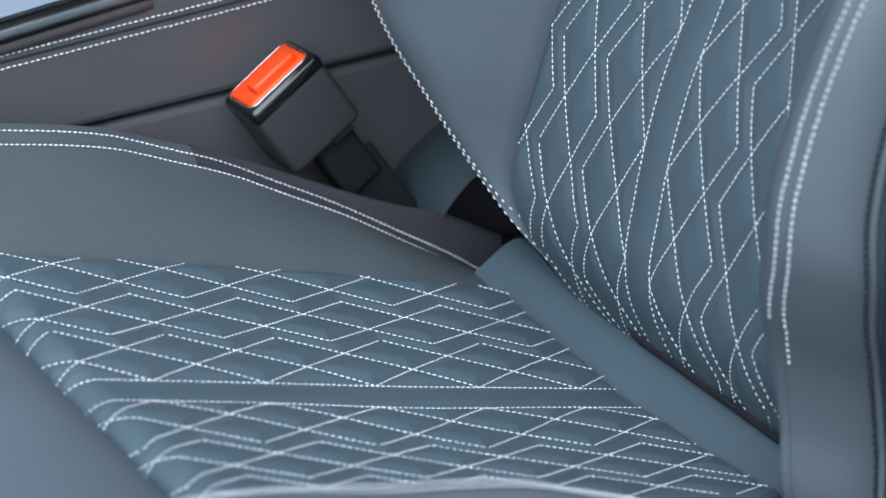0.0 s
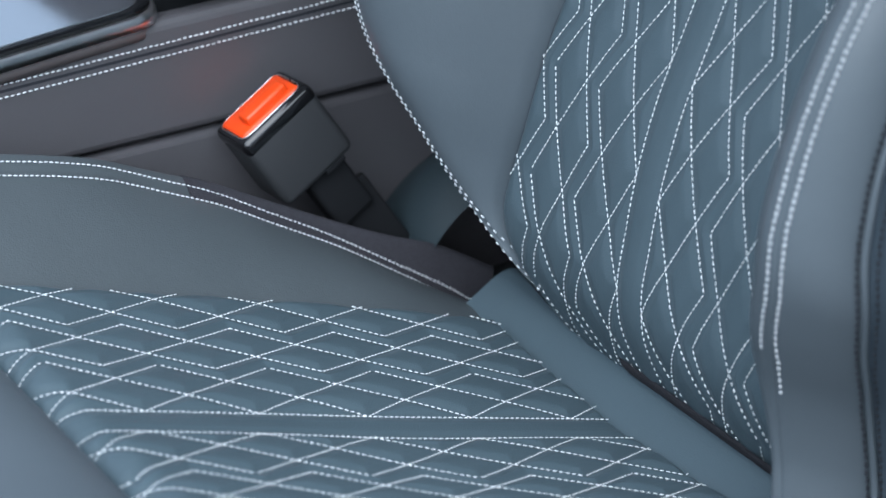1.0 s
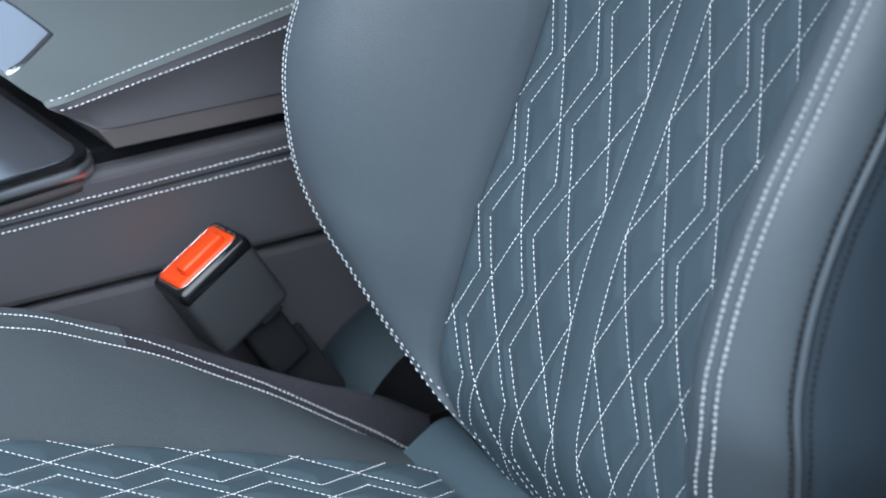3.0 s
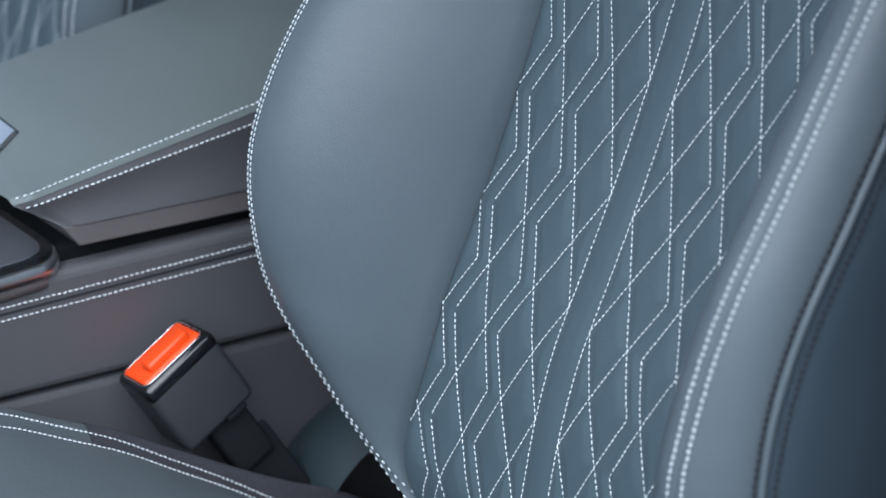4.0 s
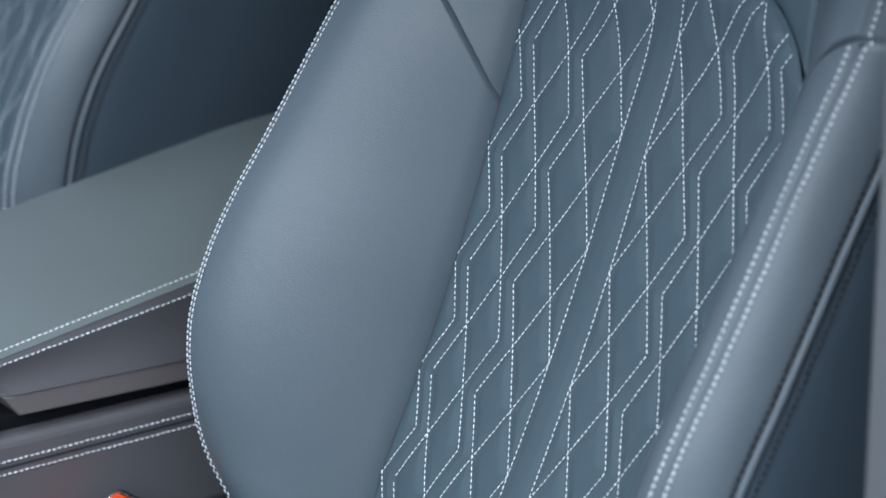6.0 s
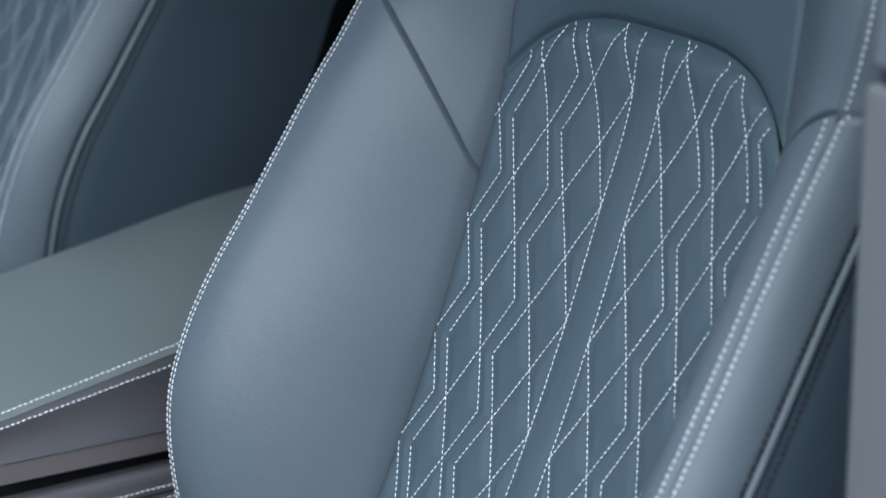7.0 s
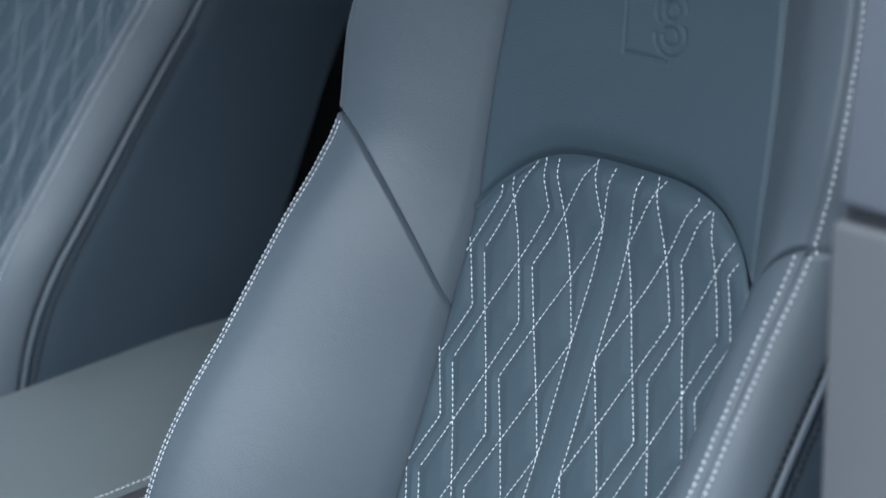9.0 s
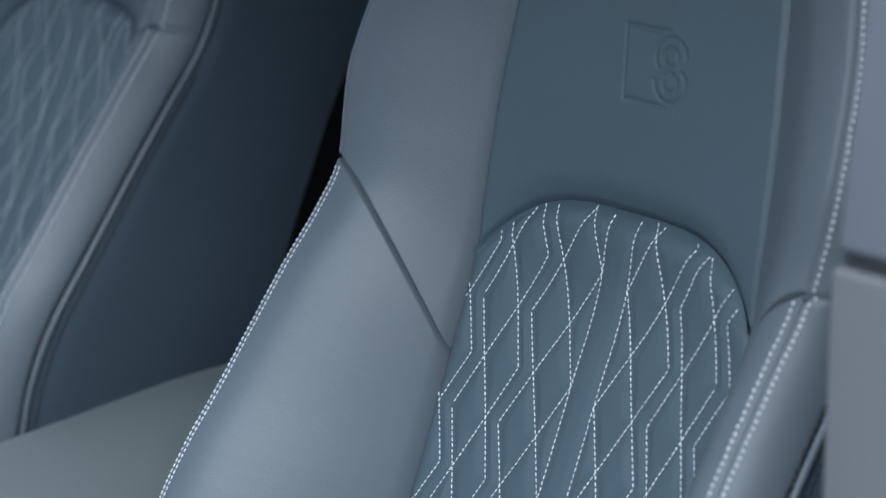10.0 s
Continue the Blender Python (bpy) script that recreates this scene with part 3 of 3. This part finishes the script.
console.matrix_world = pose(0.41, 0.1, 0.19)
bpy.context.view_layer.update()
tagged(console, "grey leather covered centre console with double white stitching", "car console")


def extrude_yz(name, outline, x0, x1, mat, bevel=0.003, segs=3):
    """A solid with its outline in y, z, between x0 and x1, with soft edges."""
    bm = bmesh.new()
    a = [bm.verts.new((x0, y, z)) for y, z in outline]
    b = [bm.verts.new((x1, y, z)) for y, z in outline]
    n = len(outline)
    bm.faces.new(a)
    bm.faces.new(b[::-1])
    for i in range(n):
        bm.faces.new((a[i], b[i], b[(i + 1) % n], a[(i + 1) % n]))
    bmesh.ops.recalc_face_normals(bm, faces=bm.faces[:])
    bmesh.ops.bevel(bm, geom=bm.edges[:], offset=bevel, segments=segs, profile=0.5, affect="EDGES")
    me = bpy.data.meshes.new(name)
    bm.to_mesh(me)
    bm.free()
    me.materials.append(mat)
    return me


part("side_panel", extrude_yz("side_panel", [(0.75, 0.60), (0.75, 0.672), (0.21, 0.682), (-0.36, 0.6925), (-0.36, 0.612), (0.1, 0.606)], XS, XS + 0.02, CONSOLE_LEATHER, 0.006),
     console, "warm grey leather side panel")
part("lower_panel", extrude_yz("lower_panel", [(0.75, 0.2), (0.75, 0.597), (0.1, 0.602), (-0.36, 0.608), (-0.36, 0.2)], XS + 0.004, 0.511, CONSOLE_LEATHER, 0.005),
     console, "grey lower side panel")
# Near-black filler: paints the shadow in the gaps below armrest and tray.
part("gap_shade_body", extrude_yz("gap_shade_body", [(0.7, 0.21), (0.7, 0.63), (0.15, 0.67), (0.13, 0.69), (-0.355, 0.70), (-0.355, 0.21)], XS + 0.024, 0.503, SHANK, 0.003), console, "black inner body that stands in for shadow in the gaps")
for dz in (0.0, 0.0085):
    def side_row(a, b, dz=dz):
        a, b = np.asarray(a), np.asarray(b)
        y = a / 1000
        z = 0.6575 + dz + np.clip(0.21 - y, -1, 1) * 0.037 + b / 1000
        return np.stack([np.full(a.shape, XS - 0.0002), y, z], -1)
    side_row.out = -EX
    p, d = along([(-300, 0), (700, 0)], 3.9)
    part("seam_thread", stitch_mesh("seam_thread", side_row, p[:, 0], p[:, 1], d[:, 0], d[:, 1], 2.9, 1.3, SEAM_THREAD, 0.2), console, "pale grey seam thread", "stuff")


def groove_strip(u, v):
    z = 0.66175 + (0.21 - u) * 0.037 + (v - 0.5) * 0.002
    return np.stack([np.full(u.shape, XS - 0.0004), u, z], -1)


part("seam", sheet("seam", groove_strip, np.linspace(-0.3, 0.7, 20), np.linspace(0, 1, 2), DARK_THREAD, True), console, "dark seam line")

# armrest on the console
ALUMINIUM = material("satin_aluminium", (0.86, 0.88, 0.9), 0.2, metal=1.0, vary=0.03)
armrest = new("armrest")
armrest.matrix_world = pose(0.41, -0.1, 0.69)
bpy.context.view_layer.update()
tagged(armrest, "padded grey leather armrest with double white stitching on the console", "armrest")


def arm_edge(y):
    return 0.7335 + (0.158 - y) * 0.188


def arm_seam(u):
    """The seam line from the rounded front corner back along the pad."""
    y = 0.159 - 0.52 * u
    k = np.exp(-(u * 0.52 / 0.007) ** 2)
    drop = 0.11 * np.clip(u - 0.55, 0, 1) ** 1.5
    return XS + 0.001 + 0.007 * k, y, arm_edge(y) - 0.002 - drop - 0.002 * k, k


def arm_top(u, v):
    """u runs back from the front edge, v across."""
    x, y, z, k = arm_seam(u)
    w = np.clip(v * 186, 0, None)
    return np.stack([x + (0.5 - x) * v, y + 0.003 * k * (1 - np.exp(-w / 20)),
                     z + 0.016 * np.sin(np.pi * np.clip(v, 0, 1) * 0.62) * (1 - 0.9 * np.exp(-(u * 0.52 / 0.035) ** 2)) + 0.003 * (1 - np.exp(-(w / 4) ** 2))], -1)


def arm_side(u, v):
    """The padded side, v from the seam down to the trim."""
    x, y, z, k = arm_seam(u)
    y1 = 0.129 - 0.489 * u
    dip = 0.0025 * (1 - np.exp(-(v * 30 / 3.0) ** 2)) - 0.003 * np.sin(np.pi * v)
    x1 = XS + 0.002 + 0.003 * k
    return np.stack([x + (x1 - x) * v - dip * 1.0, y + (y1 - y) * v, z + (0.7115 - z) * v], -1)


part("pad", sheet("pad", arm_top, np.linspace(0, 1, 140) ** 1.6, np.linspace(0, 1, 90) ** 1.5, ARM_LEATHER, True), armrest, "smooth grey-green leather pad")
part("pad_side", sheet("pad_side", arm_side, np.linspace(0, 1, 140) ** 1.6, np.linspace(0, 1, 40), CONSOLE_LEATHER, True), armrest, "warm grey leather side")


def arm_front(u, v):
    p = arm_top(np.zeros(v.shape), v)
    q = np.stack([p[..., 0] - 0.003, np.full(v.shape, 0.129), np.full(v.shape, 0.7115)], -1)
    return p + (q - p) * u[..., None]


part("pad_front", sheet("pad_front", arm_front, np.linspace(0, 1, 12), np.linspace(0, 1, 30), CONSOLE_LEATHER), armrest, "grey leather front end")
part("trim_strip", extrude_yz("trim_strip", [(0.129, 0.711), (0.118, 0.6965), (-0.35, 0.6965), (-0.35, 0.711)], XS + 0.001, 0.50, SATIN_TRIM, 0.0015), armrest, "satin brown-grey trim strip")
part("core", extrude_yz("core", [(0.12, 0.7125), (0.13, 0.722), (-0.1, 0.745), (-0.34, 0.745), (-0.34, 0.7125)], XS + 0.014, 0.50, BLACK_PLASTIC, 0.002), armrest, "black plastic core")
for row in (0, 1):
    def arm_row(a, b, row=row):
        u = (160 - np.asarray(a)) / 520
        b = np.asarray(b)
        return arm_top(u, (4.5 + b) / 186) if row == 0 else arm_side(u, (4.5 - b) / 34)
    arm_row.out = np.array([-0.6, 0, 0.8])
    p, d = along([(-330, 0), (156, 0)], 3.9)
    part("seam_thread", stitch_mesh("seam_thread", arm_row, p[:, 0], p[:, 1], d[:, 0], d[:, 1], 2.9, 1.3, SEAM_THREAD, 0.3), armrest, "pale grey seam thread", "stuff")



def release_plate(u, v):
    """A thin plate let into the front of the pad, with a slanted near edge."""
    a = 0.004 + 0.069 * np.clip(u, 0, 1)
    near = 0.33 + 0.09 * np.clip(u, 0, 1)
    p = arm_top(a, near + (0.85 - near) * np.clip(v, 0, 1))
    inside = (u >= 0) & (u <= 1) & (v >= 0) & (v <= 1)
    return p + np.stack([0 * u, 0 * u, np.where(inside, 0.0013, -0.002)], -1)


part("release_plate", sheet("release_plate", release_plate, np.r_[-0.01, np.linspace(0, 1, 16), 1.01], np.r_[-0.01, np.linspace(0, 1, 16), 1.01], ALUMINIUM, True), armrest, "bright metal release plate")

# front tray with its chrome edge
tray = new("console_tray")
tray.matrix_world = pose(0.41, 0.4, 0.68)
bpy.context.view_layer.update()
tagged(tray, "silver console tray with black bezel and chrome edge", "console trim")


def plan_slab(name, z0, z1, inset, mat, y0=0.128, y1=0.72, r=0.02, bevel=0.002):
    bm = bmesh.new()
    x0, x1 = XS - 0.004 + inset, 0.52 - inset
    y0 = y0 + inset
    pts = []
    for cx, cy, a0 in ((x1 - r, y0 + r, 270), (x1 - r, y1 - r, 0), (x0 + r, y1 - r, 90), (x0 + r, y0 + r, 180)):
        for k in range(6):
            a = radians(a0 + 18 * k)
            pts.append((cx + r * math.cos(a), cy + r * math.sin(a)))
    fall = 0.09
    lo = [bm.verts.new((x, y, z0 + (0.128 - y) * fall)) for x, y in pts]
    hi = [bm.verts.new((x, y, z1 + (0.128 - y) * fall)) for x, y in pts]
    n = len(pts)
    bm.faces.new(hi)
    bm.faces.new(lo[::-1])
    rim = [bm.faces.new((lo[i], lo[(i + 1) % n], hi[(i + 1) % n], hi[i])) for i in range(n)]
    bm.edges.ensure_lookup_table()
    top = [e for e in bm.edges if e.verts[0] in hi and e.verts[1] in hi]
    bmesh.ops.bevel(bm, geom=top, offset=bevel, segments=3, profile=0.5, affect="EDGES")
    me = bpy.data.meshes.new(name)
    bm.to_mesh(me)
    bm.free()
    me.materials.append(mat)
    me.polygons.foreach_set("use_smooth", [len(p.vertices) == 4 for p in me.polygons])
    return me


part("skirt", plan_slab("skirt", 0.676, 0.684, 0.002, SATIN_TRIM), tray, "dark plastic skirt")
part("chrome_edge", plan_slab("chrome_edge", 0.684, 0.693, 0.0, CHROME, bevel=0.004), tray, "brushed chrome edge")
part("bezel", plan_slab("bezel", 0.693, 0.6975, 0.003, BLACK_GLOSS, bevel=0.002), tray, "gloss black bezel")
part("lid", plan_slab("lid", 0.6975, 0.6985, 0.006, ALUMINIUM, y0=0.132, bevel=0.001), tray, "pale satin aluminium lid")

# dark carpeted hump beside the seat rail
hump = new("carpet_hump", None)
hump.matrix_world = pose(0.28, -0.12, 0.19)
bpy.context.view_layer.update()
tagged(hump, "dark blue-grey moulded cover beside the seat rail", "trim cover")
COVER = material("moulded_cover", (0.026, 0.038, 0.045), 0.5, grain=0.4, vary=0.1, spec=0.25)


def hump_fn(u, v):
    y = 0.0 - u * 0.3
    x = 0.245 + v * 0.07
    z = 0.48 + 0.085 * (1 - np.exp(-u * 0.32 / 0.04)) + 0.012 * np.sin(v * np.pi) - 0.25 * np.exp(-(u / 0.02) ** 2)
    return np.stack([x, y, z], -1)


part("cover", sheet("cover", hump_fn, np.linspace(0, 1, 30), np.linspace(0, 1, 16), COVER, True), hump, "moulded blue-grey cover")
part("support", placed(rounded_box("support", (0.06, 0.26, 0.27), 0.01, BLACK_PLASTIC), pose(0.282, -0.135, 0.325)), hump, "black support")
